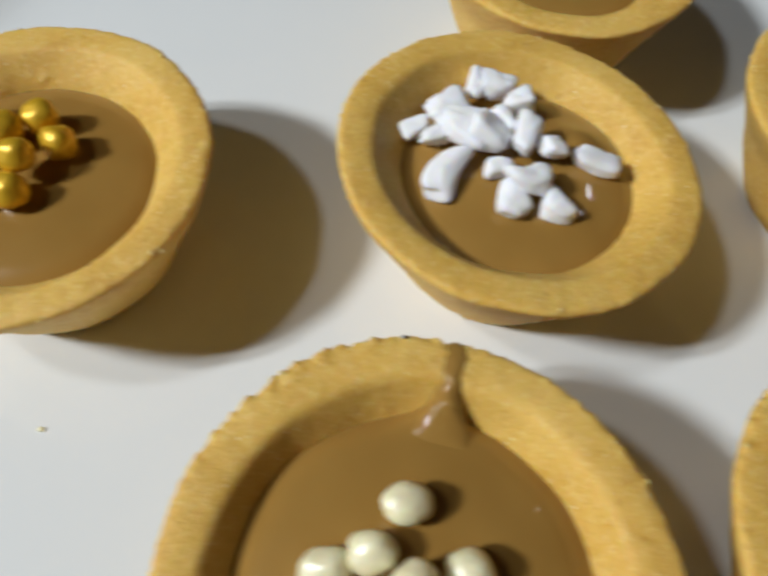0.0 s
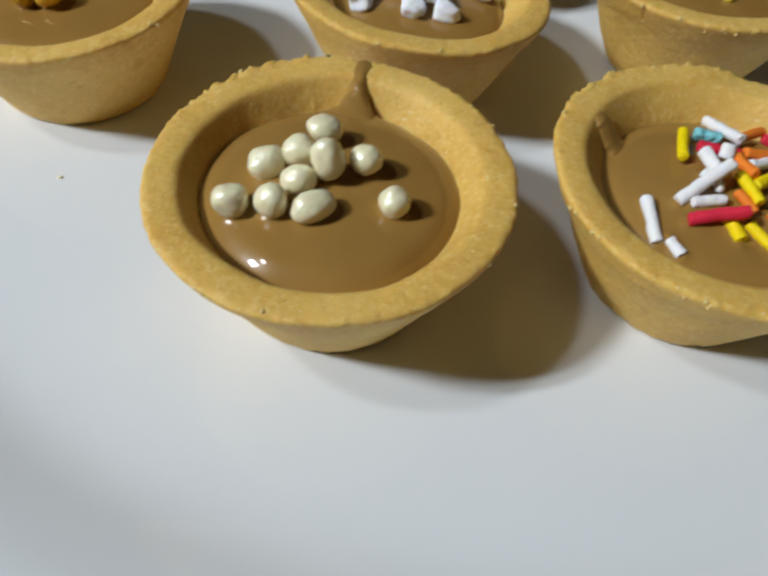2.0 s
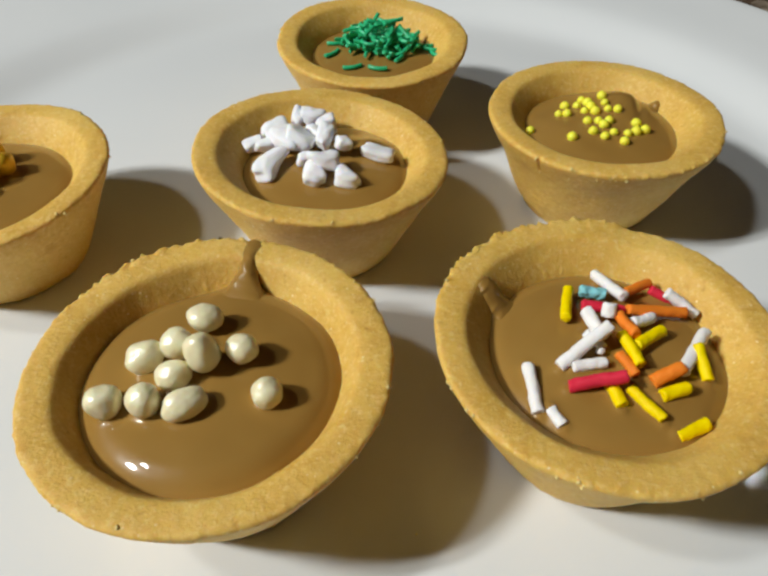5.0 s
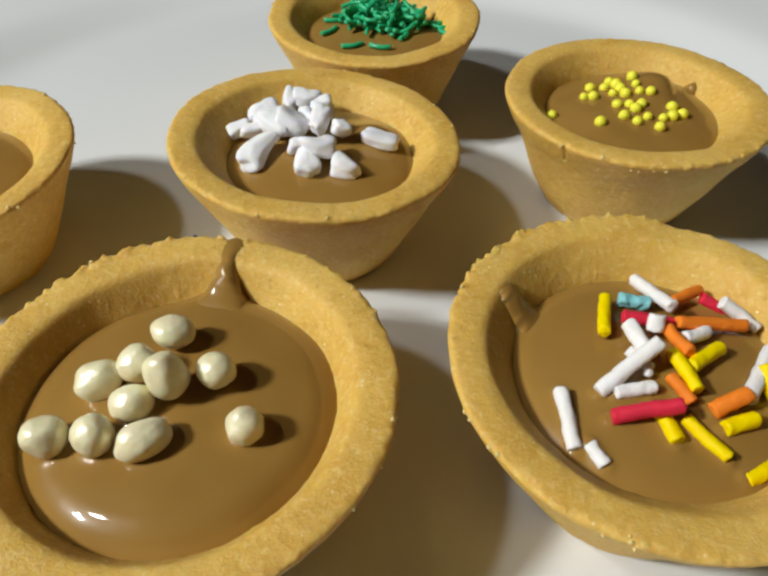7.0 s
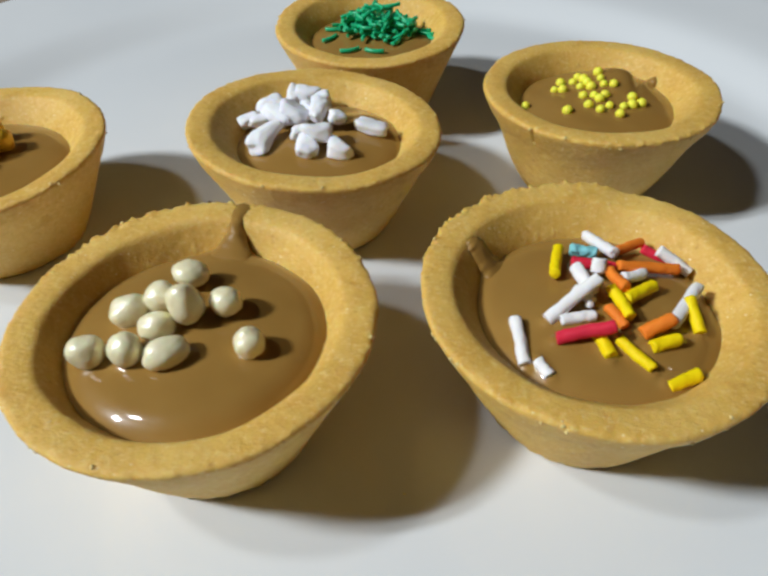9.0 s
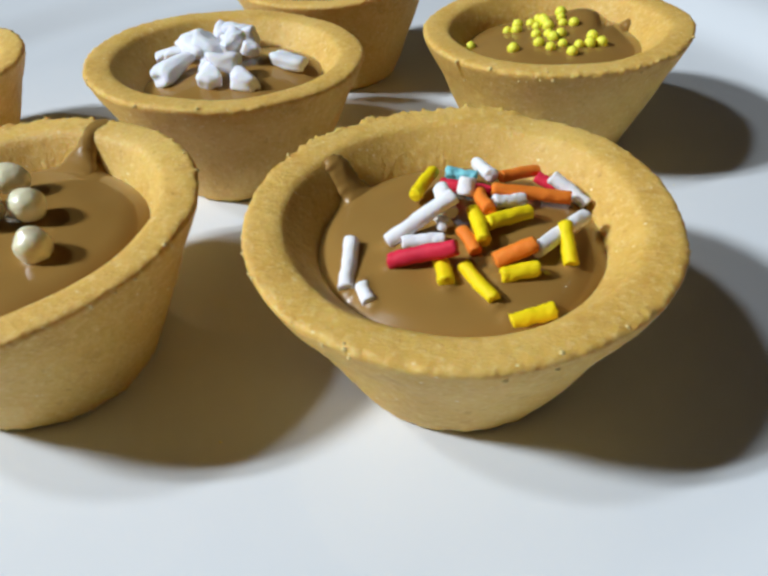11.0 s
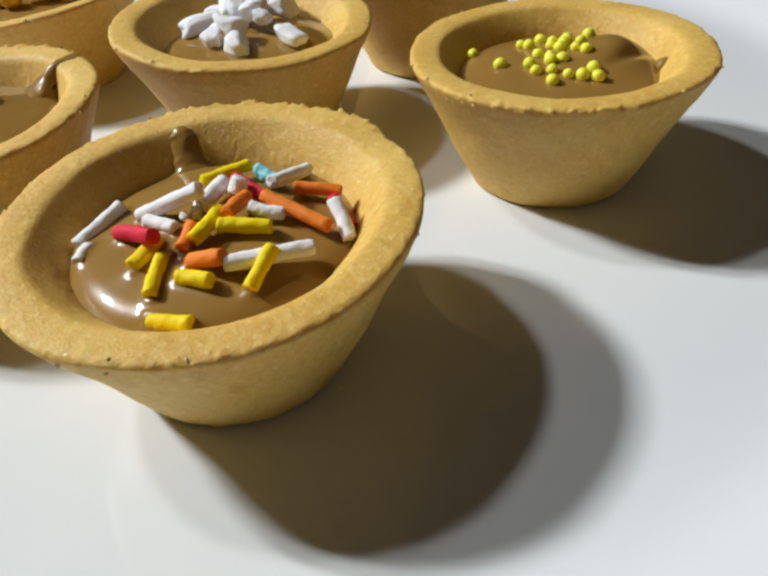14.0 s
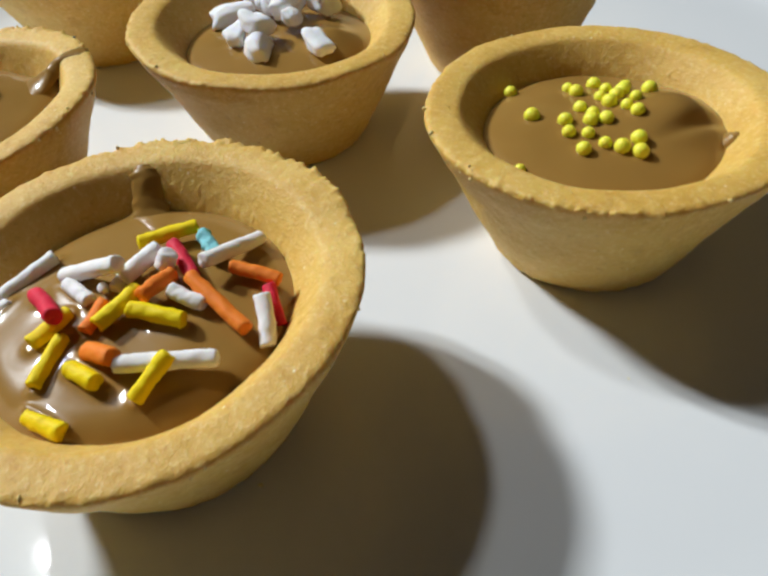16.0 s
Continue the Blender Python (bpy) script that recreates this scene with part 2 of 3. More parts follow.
def shell(parent, R, H, base, lean, seed, ragged=1.0, sector=None, thick=1.0, worn=None, crack=None):
    """A thick pastry cup. lean: slopes of the rim in x and y; sector: (angle, width, drop) of a low stretch;
    worn: (angle, width) of a flaky stretch of the rim; crack: the angle of a hairline crack."""
    corners = [(base - 2.0, 0.0), (base - 0.5, 0.08), (base, 0.7), (base + (R - base) * 0.30, H * 0.31), (base + (R - base) * 0.69, H * 0.70),
               (R - 1.05, H - 3.0), (R - 0.46, H - 1.5), (R - 0.08, H - 0.70), (R - 0.06, H - 0.22), (R - 0.45, H + 0.08), (R - 1.4, H + 0.12), (R - 2.6, H + 0.06),
               (R - 3.6, H - 0.1), (R - 4.2, H - 0.6), (R - 5.2 - 0.9 * thick, H - 2.7), (R - 6.4 - thick, H - 5.0), (R - 8.6, H - 9.0)]
    line = sampled(rounded(corners, 2), 0.27)
    line = [(0.02, 0.1)] + line + [(0.02, H - 12.0)]
    n = 620
    verts, lip = [], []
    off = Vector((seed * 13.7, seed * 7.1, seed * 3.3))
    for i, (r, z) in enumerate(line):
        edge = math.exp(-(((r - R) / 0.8) ** 2 + ((z - H + 0.4) / 0.8) ** 2))
        upper = max(0.0, min(1.0, (z - H + 4) / 4))
        for j in range(n):
            a = 2 * math.pi * j / n
            c, s = math.cos(a), math.sin(a)
            p = Vector((r * c, r * s, z))
            low = noise.noise(p * 0.16 + off)
            mid = noise.noise(p * 0.75 + off)
            fine = noise.noise(p * 2.4 + off)
            coarse = noise.noise(p * 1.5 + off * 2)
            d = 0.28 * low + 0.06 * mid + 0.022 * coarse + 0.014 * fine
            if z < H - 2 and r > base - 1:
                d -= 0.30 * max(0.0, noise.noise(p * 1.05 + off * 3) - 0.38) + 0.25 * max(0.0, noise.noise(Vector((p.x * 0.9, p.y * 0.9, p.z * 2.2)) + off * 4) - 0.45)
                d += 0.35 * max(0.0, 1 - z / 1.2) * noise.noise(Vector((p.x * 0.8, p.y * 0.8, 2.0)) + off)
            flaky = 0.55
            if worn:
                flaky += 1.55 * math.exp(-((math.remainder(a - radians(worn[0]), 2 * math.pi) / radians(worn[1])) ** 2))
            if edge > 0.01:
                e = Vector((R * c, R * s, 3.0))
                chip = 0.18 * noise.noise(e * 0.45 + off) + 0.15 * noise.noise(e * 1.1 + off) + 0.10 * noise.noise(p * 1.7 + off)
                flake = min(0.32, max(0.0, noise.noise(p * 0.9 + off * 5) + 0.4 * noise.noise(p * 1.9 + off) - 0.22))
            else:
                chip = flake = 0.0
            dr = d + edge * ragged * flaky * (0.75 * chip + 0.30 * flake)
            dz = upper * (0.22 * noise.noise(Vector((c * 2.2, s * 2.2, 0)) + off) + 0.06 * mid + 0.028 * coarse + 0.016 * fine) + edge * ragged * flaky * (0.85 * chip + 0.75 * flake)
            if sector:
                w = math.exp(-((math.remainder(a - radians(sector[0]), 2 * math.pi) / radians(sector[1])) ** 2))
                dz -= upper * w * sector[2]
                dr -= edge * w * 0.4 * sector[2]
            if crack is not None and r > R - 2.5 and z > H - 4.5:
                split = math.remainder(a - radians(crack) - 0.03 * noise.noise(Vector((z, 0, seed))), 2 * math.pi) * R
                dr -= 0.4 * math.exp(-((split / 0.2) ** 2)) * max(0.0, min(1.0, (z - H + 4.5) / 2))
            if r < 1:
                dr = dz = 0
            if z < 1.0:
                dz = 0
            rr = max(0.01, r + dr)
            zz = z + dz
            share = max(0.0, min(1.0, zz / H))
            zz += (lean[0] * rr * c + lean[1] * rr * s) * share
            verts.append((rr * c * MM, rr * s * MM, max(0.0, zz) * MM))
            if edge > 0.3 or (i + j * 7) % 97 == 0 and z > 3 and r > R - 4:
                lip.append(verts[-1])
    loose_crumbs(parent, lip, seed)
    return grid_object("shell", verts, len(line), n, PASTRY, parent, "golden shortcrust pastry cup with a crumbly rim")


def crumb_shapes():
    """A few uneven grains, shared by all the loose crumbs."""
    rng = random.Random(5)
    shapes = []
    for _ in range(12):
        bm = bmesh.new()
        bmesh.ops.create_icosphere(bm, subdivisions=2, radius=MM)
        size = rng.uniform(0.09, 0.26)
        stretch = [size * rng.uniform(0.7, 1.3) for _ in range(3)]
        for v in bm.verts:
            v.co = Vector([c * k for c, k in zip(v.co, stretch)]) * (1 + 0.35 * noise.noise(v.co * 1400 + Vector((len(shapes) * 3.0, 0, 0))))
        mesh = bpy.data.meshes.new("crumb")
        bm.to_mesh(mesh)
        bm.free()
        smooth(mesh)
        mesh.materials.append(PALE)
        shapes.append(mesh)
    return shapes


CRUMBS = crumb_shapes()


def loose_crumbs(parent, places, seed, count=26):
    """Grains of pastry that cling to the lip of a shell."""
    rng = random.Random(seed + 10)
    for _ in range(count):
        x, y, z = rng.choice(places)
        ob = new("crumb", rng.choice(CRUMBS))
        ob.parent = parent
        ob.matrix_local = pose(x, y, z, rng.uniform(0, 180), rng.uniform(0, 180), 0)


def dome(edge, middle, radius=15.0, bumps=()):
    """Height of a filling, in mm, over its tart's centre. bumps: (x, y, height, width)."""
    def height(x, y):
        z = edge + (middle - edge) * (1 - (x * x + y * y) / radius**2)
        for bx, by, h, w in bumps:
            z += h * math.exp(-((x - bx) ** 2 + (y - by) ** 2) / (2 * w * w))
        return z
    return height


def filling(parent, height, radius, seed, pulls=(), wets=()):
    """The cream: a low dome that meets the inner wall in a soft roll.
    pulls: (degrees, half width in degrees, reach past the edge, rise, start before the edge, broadening) of cream drawn up the wall;
    wets: (x, y, radius, rise) where the cream clings to something, all lengths in mm."""
    n, rows = 320, 96
    off = Vector((seed * 5.1, seed * 9.2, 1.7))
    verts = []
    for i in range(rows + 3):
        share = min(1.0, (i + 0.02) / rows)
        for j in range(n):
            a = 2 * math.pi * j / n
            rim = radius + 0.35 * noise.noise(Vector((math.cos(a) * 2.0, math.sin(a) * 2.0, 0)) + off)
            for at, width, far, rise, early, broad in pulls:
                rim += far * math.exp(-((math.degrees(math.remainder(a - radians(at), 2 * math.pi)) / width) ** 4))
            if i > rows:
                rim -= 2.0 * (i - rows)
            rr = share * rim
            x, y = rr * math.cos(a), rr * math.sin(a)
            z = height(x, y) + 0.12 * noise.noise(Vector((x * 0.22, y * 0.22, 0)) + off)
            z -= 1.5 * max(0.0, (share - 0.76) / 0.24) ** 2.4
            for at, width, far, rise, early, broad in pulls:
                k = max(0.0, min(1.0, (rr - radius + early) / (early + 0.55 * far)))
                side = math.degrees(math.remainder(a - radians(at + 6 * (1 - k)), 2 * math.pi)) / (width * (1.05 + broad * (1 - k)))
                z += rise * k * k * (3 - 2 * k) * math.exp(-abs(side) ** 2.5)
            cling = 0.0
            for wx, wy, wr, rise in wets:
                far = (x - wx) ** 2 + (y - wy) ** 2
                if far < (wr + 1.6) ** 2:
                    cling = max(cling, rise * math.exp(-max(0.0, math.sqrt(far) - wr) / 0.38))
            z += cling
            if i > rows:
                z -= 3.0 * (i - rows)
            verts.append((x * MM, y * MM, z * MM))
    return grid_object("filling", verts, rows + 3, n, CREAM, parent, "glossy milk-brown caramel cream filling")


def ball(name, parent, mat, place, radii, turn=(0, 0, 0), seed=0, rough=0.06, squash=2.0, segments=24, label=""):
    """A hand-rolled sugar ball or lump; squash above 2 makes it blockier. All in mm."""
    off = Vector((seed * 3.1, seed * 1.7, seed * 2.3))
    rows, n = segments * 2 // 3, segments
    turned = Euler([radians(t) for t in turn]).to_matrix()
    verts = []
    mean = sum(radii) / 3
    for i in range(rows + 1):
        t = math.pi * (0.002 + 0.996 * i / rows)
        for j in range(n):
            a = 2 * math.pi * j / n
            d = Vector((math.sin(t) * math.cos(a), math.sin(t) * math.sin(a), math.cos(t)))
            k = (abs(d.x) ** squash + abs(d.y) ** squash + abs(d.z) ** squash) ** (-1 / squash)
            d = d * k * (1 + rough * (noise.noise(d * 1.05 + off) * 1.8 + 0.35 * noise.noise(d * 2.6 + off)))
            p = turned @ Vector((d.x * radii[0], d.y * radii[1], d.z * radii[2]))
            verts.append(tuple((p + Vector(place)) * MM))
    return grid_object(name, verts, rows + 1, n, mat, parent, label)


def rod(name, parent, mat, a, b, radius, seed=0, bend=0.0, rough=0.05, n=20, rows=22, label=""):
    """A sugar strand between two places, slightly uneven, with blunt rounded ends. All in mm."""
    a, b = Vector(a), Vector(b)
    along = b - a
    length = along.length
    along.normalize()
    side = along.cross(Vector((0, 0, 1)))
    side = side.normalized() if side.length > 0.05 else Vector((1, 0, 0))
    up = side.cross(along)
    off = Vector((seed * 2.7, seed * 4.1, seed * 1.3))
    verts = []
    lip = min(0.22 * radius, 0.3 * length)
    stations = [(0.0, 0.03), (0.0, 0.45), (0.02 * lip, 0.80), (0.35 * lip, 0.94), (lip, 1.0)]
    stations += [(lip + (length - 2 * lip) * k / rows, 1.0) for k in range(1, rows)]
    stations += [(length - lip, 1.0), (length - 0.35 * lip, 0.94), (length - 0.02 * lip, 0.80), (length, 0.45), (length, 0.03)]
    for s, share in stations:
        here = a + along * s + side * bend * math.sin(math.pi * s / length)
        for j in range(n):
            t = 2 * math.pi * j / n
            d = side * math.cos(t) + up * math.sin(t)
            k = radius * share * (1 + rough * (1.4 * noise.noise((here + d) * 0.9 + off) + 0.8 * noise.noise((here + d * radius) * 2.2 + off) + 0.45 * noise.noise((here + d * radius) * 5.0 + off)))
            verts.append(tuple((here + d * k + along * (0.22 * radius * noise.noise(d * 1.4 * share + off + here * 0.7) * (share < 0.99))) * MM))
    return grid_object(name, verts, len(stations), n, mat, parent, label)


def chunk(name, parent, mat, place, radii, turn=(0, 0, 0), seed=0, cuts=4, bend=0.0, taper=0.0, segments=36, label=""):
    """A broken sugar fragment: flat faces with softened edges, bowed and tapered along its length. All in mm."""
    rng = random.Random(seed)
    faces = []
    for axis in range(3):
        for sign in (-1, 1):
            d = Vector([rng.uniform(-0.28, 0.28) * min(1, cuts) for _ in range(3)])
            d[axis] = sign
            faces.append(d.normalized())
    for _ in range(cuts):
        d = Vector([rng.gauss(0, 1) for _ in range(3)]).normalized()
        faces.append(d / rng.uniform(1.0, 1.22))
    off = Vector((seed * 3.3, seed * 1.9, seed * 0.7))
    rows, n = segments * 2 // 3, segments
    turned = Euler([radians(t) for t in turn]).to_matrix()
    verts = []
    for i in range(rows + 1):
        t = math.pi * (0.002 + 0.996 * i / rows)
        for j in range(n):
            a = 2 * math.pi * j / n
            d = Vector((math.sin(t) * math.cos(a), math.sin(t) * math.sin(a), math.cos(t)))
            k = sum(max(0.0, f.dot(d)) ** 5.5 for f in faces) ** (-1 / 5.5)
            d = d * k * (1 + 0.16 * noise.noise(d * 1.5 + off) + 0.05 * noise.noise(d * 4.0 + off))
            wide = 1 + taper * d.x
            p = Vector((d.x * radii[0], d.y * radii[1] * wide + bend * (d.x * d.x - 0.4), d.z * radii[2] * (0.5 + 0.5 * wide)))
            verts.append(tuple((turned @ p + Vector(place)) * MM))
    return grid_object(name, verts, rows + 1, n, mat, parent, label)


def smear(parent, at, route, lean, H, seed, label):
    """Cream drawn up a wall. route: (r, z, half width, thickness) from the pool to the tip, in mm; at: degrees round the tart."""
    off = Vector((seed * 1.3, seed * 2.9, 0))
    steps = []
    for p, q in zip(route, route[1:]):
        steps += [tuple(a + (b - a) * k / 8 for a, b in zip(p, q)) for k in range(8)]
    steps.append(route[-1])
    for _ in range(6):
        steps = [steps[0]] + [tuple((a + 2 * b + c) / 4 for a, b, c in zip(*three)) for three in zip(steps, steps[1:], steps[2:])] + [steps[-1]]
    columns = 25
    verts = []
    for i, (r, z, half, thick) in enumerate(steps):
        r0, z0 = steps[max(0, i - 1)][:2]
        r1, z1 = steps[min(len(steps) - 1, i + 1)][:2]
        long = math.hypot(r1 - r0, z1 - z0)
        nr, nz = -(z1 - z0) / long, (r1 - r0) / long
        for j in range(columns):
            v = 2 * j / (columns - 1) - 1
            h = thick * math.sqrt(max(0.0, 1 - v * v)) * (1 + 0.25 * noise.noise(Vector((i * 0.15, v, 0)) + off)) - 0.30 * v * v - 0.05
            side = half * (v + 0.18 * noise.noise(Vector((i * 0.22, 4, 0)) + off))
            rr = r + nr * h
            a = radians(at) + side / max(r, 4.0)
            x, y = rr * math.cos(a), rr * math.sin(a)
            zz = z + nz * h
            zz += (lean[0] * x + lean[1] * y) * max(0.0, min(1.0, zz / H))
            verts.append((x * MM, y * MM, zz * MM))
    return grid_object("cream_smear", verts, len(steps), columns, CREAM, parent, label, closed=False)


def slope(*degrees):
    return tuple(math.tan(radians(d)) for d in degrees)


# tart with pearl sugar balls
def pearl_tart():
    t = tart(25.6, 24.1, "small pastry tart of caramel cream topped with pearl-white sugar balls")
    lean = slope(0.8, 1.1)
    shell(t, 20.3, 18.8, 11.8, lean, 1, 0.95, sector=(100, 40, -0.45), thick=0.2, worn=(115, 42))
    top = dome(16.3, 18.0)

    balls = [(-1.3, 5.8, 20.0, 2.1, 1.7, 1.55, 10), (-3.8, 2.0, 19.6, 1.8, 1.8, 1.9, 0), (-0.4, -0.2, 20.9, 1.85, 1.95, 2.6, 0), (3.6, 1.3, 19.9, 1.8, 1.75, 1.85, 0),
             (-7.2, 0.5, 19.0, 2.15, 1.75, 1.8, 30), (-3.3, -2.1, 19.3, 1.95, 1.65, 1.65, 20), (-10.0, -5.4, 18.7, 1.95, 1.85, 1.95, 0), (-5.7, -5.4, 19.2, 1.75, 1.75, 2.1, 0),
             (-1.3, -5.8, 19.2, 2.45, 1.65, 1.7, 35), (7.0, -4.0, 19.0, 1.7, 1.65, 1.9, 0)]
    filling(t, top, 15.0, 1, [(84, 8.0, 1.2, 1.6, 3.4, 1.0)], [(x, y, 0.72 * min(a, b), 0.45) for x, y, z, a, b, c, turn in balls if z < 19.8])
    for i, (x, y, z, a, b, c, turn) in enumerate(balls):
        ball("sugar_ball", t, PEARL, (x, y, z - 0.40), (a, b, c), (14 * math.sin(i), 14 * math.cos(i), turn), i + 1, 0.085, (2.0, 2.2, 2.05)[i % 3], 40)
    smear(t, 84, [(11.6, 16.6, 3.2, 0.25), (13.6, 16.9, 2.2, 0.75), (15.2, 17.6, 1.4, 0.95), (16.2, 18.6, 1.05, 0.7), (17.2, 19.1, 1.15, 0.32), (18.6, 19.25, 1.6, 0.2), (19.6, 19.2, 1.5, 0.17), (20.2, 19.0, 0.7, 0.1)],
          lean, 18.8, 12, "cream drawn up the inner wall and over the rim")
    ball("dark_speck", t, CHAR, (-2.5, 20.1, 19.5), (0.28, 0.22, 0.2), seed=4, rough=0.2, segments=10)
    ball("rim_flake", t, PASTRY, (-9.4, 17.3, 19.0), (0.75, 0.45, 0.35), (0, 0, 30), 8, 0.3, segments=12)
    ball("rim_flake", t, PASTRY, (-13.2, 14.1, 18.75), (0.5, 0.3, 0.22), (0, 0, 40), 9, 0.3, segments=12)


def icing_tart():
    t = tart(34.15, 68.2, "small pastry tart of caramel cream topped with white icing lumps")
    lean = slope(-3.8, -1.5)
    shell(t, 19.95, 18.3, 11.8, lean, 2, 0.75)
    top = dome(13.9, 16.1, bumps=[(7.5, 4.5, 1.3, 2.6)])
    # x, y, z, radii, turns about x, y and z, bow, taper
    lumps = [(-4.6, 10.9, 17.3, 1.9, 1.5, 1.5, 8, 10, 60, 0.0, 0.35), (-2.4, 10.6, 17.4, 1.9, 1.45, 1.4, 0, -8, -8, 0.0, -0.2), (-8.3, 6.6, 17.2, 2.3, 2.1, 1.7, 6, 8, 25, 0.2, 0.1),
             (-11.6, 4.3, 16.0, 1.9, 1.1, 1.1, 0, -10, 38, 0.0, -0.3), (-6.6, 3.9, 17.7, 2.9, 2.4, 1.8, 10, 6, -10, 0.3, 0.15), (-3.3, 2.2, 18.2, 2.5, 1.9, 1.6, -8, 12, -30, 0.2, -0.15),
             (-0.2, 8.1, 17.5, 1.9, 1.6, 1.5, 0, 6, 20, 0.0, 0.3), (0.4, 2.0, 19.0, 1.35, 2.3, 1.5, 12, 0, -18, 0.0, 0.2), (3.4, 1.0, 18.4, 1.45, 1.25, 1.2, 0, 14, 10, 0.0, 0.0),
             (1.0, -3.5, 18.2, 2.4, 1.7, 1.45, -10, 5, 18, 0.3, 0.1), (-0.7, -6.0, 16.8, 1.9, 1.5, 1.3, 5, 8, -15, 0.0, -0.2), (4.3, -5.5, 16.5, 2.1, 1.7, 1.5, 0, 10, -25, 0.0, -0.4),
             (-2.2, -1.2, 17.0, 1.7, 1.1, 1.1, 0, 0, 10, 0.0, 0.0), (-9.4, 2.6, 16.8, 1.9, 1.0, 1.1, 0, 0, 28, 0.0, 0.3), (-1.6, 5.0, 17.8, 2.1, 1.1, 1.2, 0, 10, -48, 0.2, 0.0),
             (8.7, 1.3, 16.6, 2.75, 1.5, 1.0, 0, 12, -8, 0.25, 0.05), (-7.6, -2.2, 16.9, 3.6, 1.75, 1.35, 0, -14, 58, -0.9, -0.55)]
    filling(t, top, 15.0, 2, [(205, 9, 0.8, 1.2, 3.0, 1.0)], [(x, y, 0.6 * b, 0.35) for x, y, z, a, b, *rest in lumps if z < 17.1])
    for i, (x, y, z, a, b, c, tx, ty, tz, bow, taper) in enumerate(lumps):
        chunk("icing_lump", t, ICING, (x, y, z), (0.93 * a, 0.93 * b, 0.9 * c), (tx, ty, tz), i + 21, 0 if i == 15 else 3, bow, taper)
    ball("rim_flake", t, PASTRY, (-19.5, 2.5, 18.4), (0.6, 0.5, 0.4), seed=3, rough=0.3, segments=12)


def gold_tart():
    t = tart(-18.5, 62.0, "small pastry tart of caramel cream topped with gold sugar balls")
    lean = slope(2.0, 2.0)
    shell(t, 20.0, 16.9, 12.5, lean, 3, 0.8)
    balls = [(-6.8, 5.6, 17.0), (0.2, 5.8, 17.0), (-2.6, 3.2, 17.6), (3.2, 2.6, 16.9), (-5.4, 0.4, 17.0), (0.4, -0.9, 18.4), (-3.0, -4.6, 16.9), (0.5, -4.4, 17.0)]
    filling(t, dome(13.6, 15.3), 15.0, 3, (), [(x, y, 1.1, 0.4) for x, y, z in balls if z < 17.5])
    for i, (x, y, z) in enumerate(balls):
        ball("gold_ball", t, GOLD, (x, y, z - 0.1), (1.95, 1.85, 1.9), (0, 0, 40 * i), i + 41, 0.09, segments=32)
    ball("broken_ball_core", t, PEARL, (-3.6, 3.9, 18.0), (1.1, 0.9, 1.1), seed=7, rough=0.2, segments=14)


def green_tart():
    t = tart(40.8, 106.7, "small pastry tart of caramel cream topped with green sugar strands")
    lean = slope(-0.5, 2.5)
    shell(t, 18.7, 19.2, 11.2, lean, 4, 0.8)
    top = dome(15.4, 16.8, 14.0)
    filling(t, top, 14.0, 4)
    rng = random.Random(8)
    for i in range(110):
        a, r = rng.uniform(0, 2 * math.pi), 5.8 * math.sqrt(rng.random())
        x, y = 1.4 + 1.2 * r * math.cos(a), 2.2 + r * math.sin(a)
        z = top(x, y) + 0.45 + (5.0 * (1 - (r / 6.2) ** 2)) * rng.random()
        turn, tip = rng.uniform(0, math.pi), rng.uniform(-0.35, 0.35)
        half = rng.uniform(1.4, 2.5)
        d = Vector((math.cos(turn), math.sin(turn), tip)) * half
        c = Vector((x, y, max(z, top(x, y) + 0.4 + abs(d.z))))
        rod("sugar_strand", t, SUGARS["green"], c - d, c + d, 0.40, i, rng.uniform(-1.1, 1.1), 0.05, 8, 9)
    for i, (x, y, turn) in enumerate([(-7.4, 2.5, 10), (-8.0, -2.0, 50), (9.0, 2.5, -20), (11.0, 1.5, -30), (10.2, 2.8, -10), (12.4, -0.2, -60), (-3.6, -7.6, 20), (1.2, -8.0, -12), (5.2, -3.8, 70), (7.2, 3.2, -25)]):
        d = Vector((math.cos(radians(turn)), math.sin(radians(turn)), 0)) * 1.9
        c = Vector((x, y, top(x, y) + 0.42))
        rod("sugar_strand", t, SUGARS["green"], c - d, c + d, 0.42, 80 + i, 0.5, 0.04, 8, 9)
    ball("rim_flake", t, PASTRY, (-17.6, 5.5, 18.8), (0.7, 0.6, 0.5), seed=5, rough=0.3, segments=12)


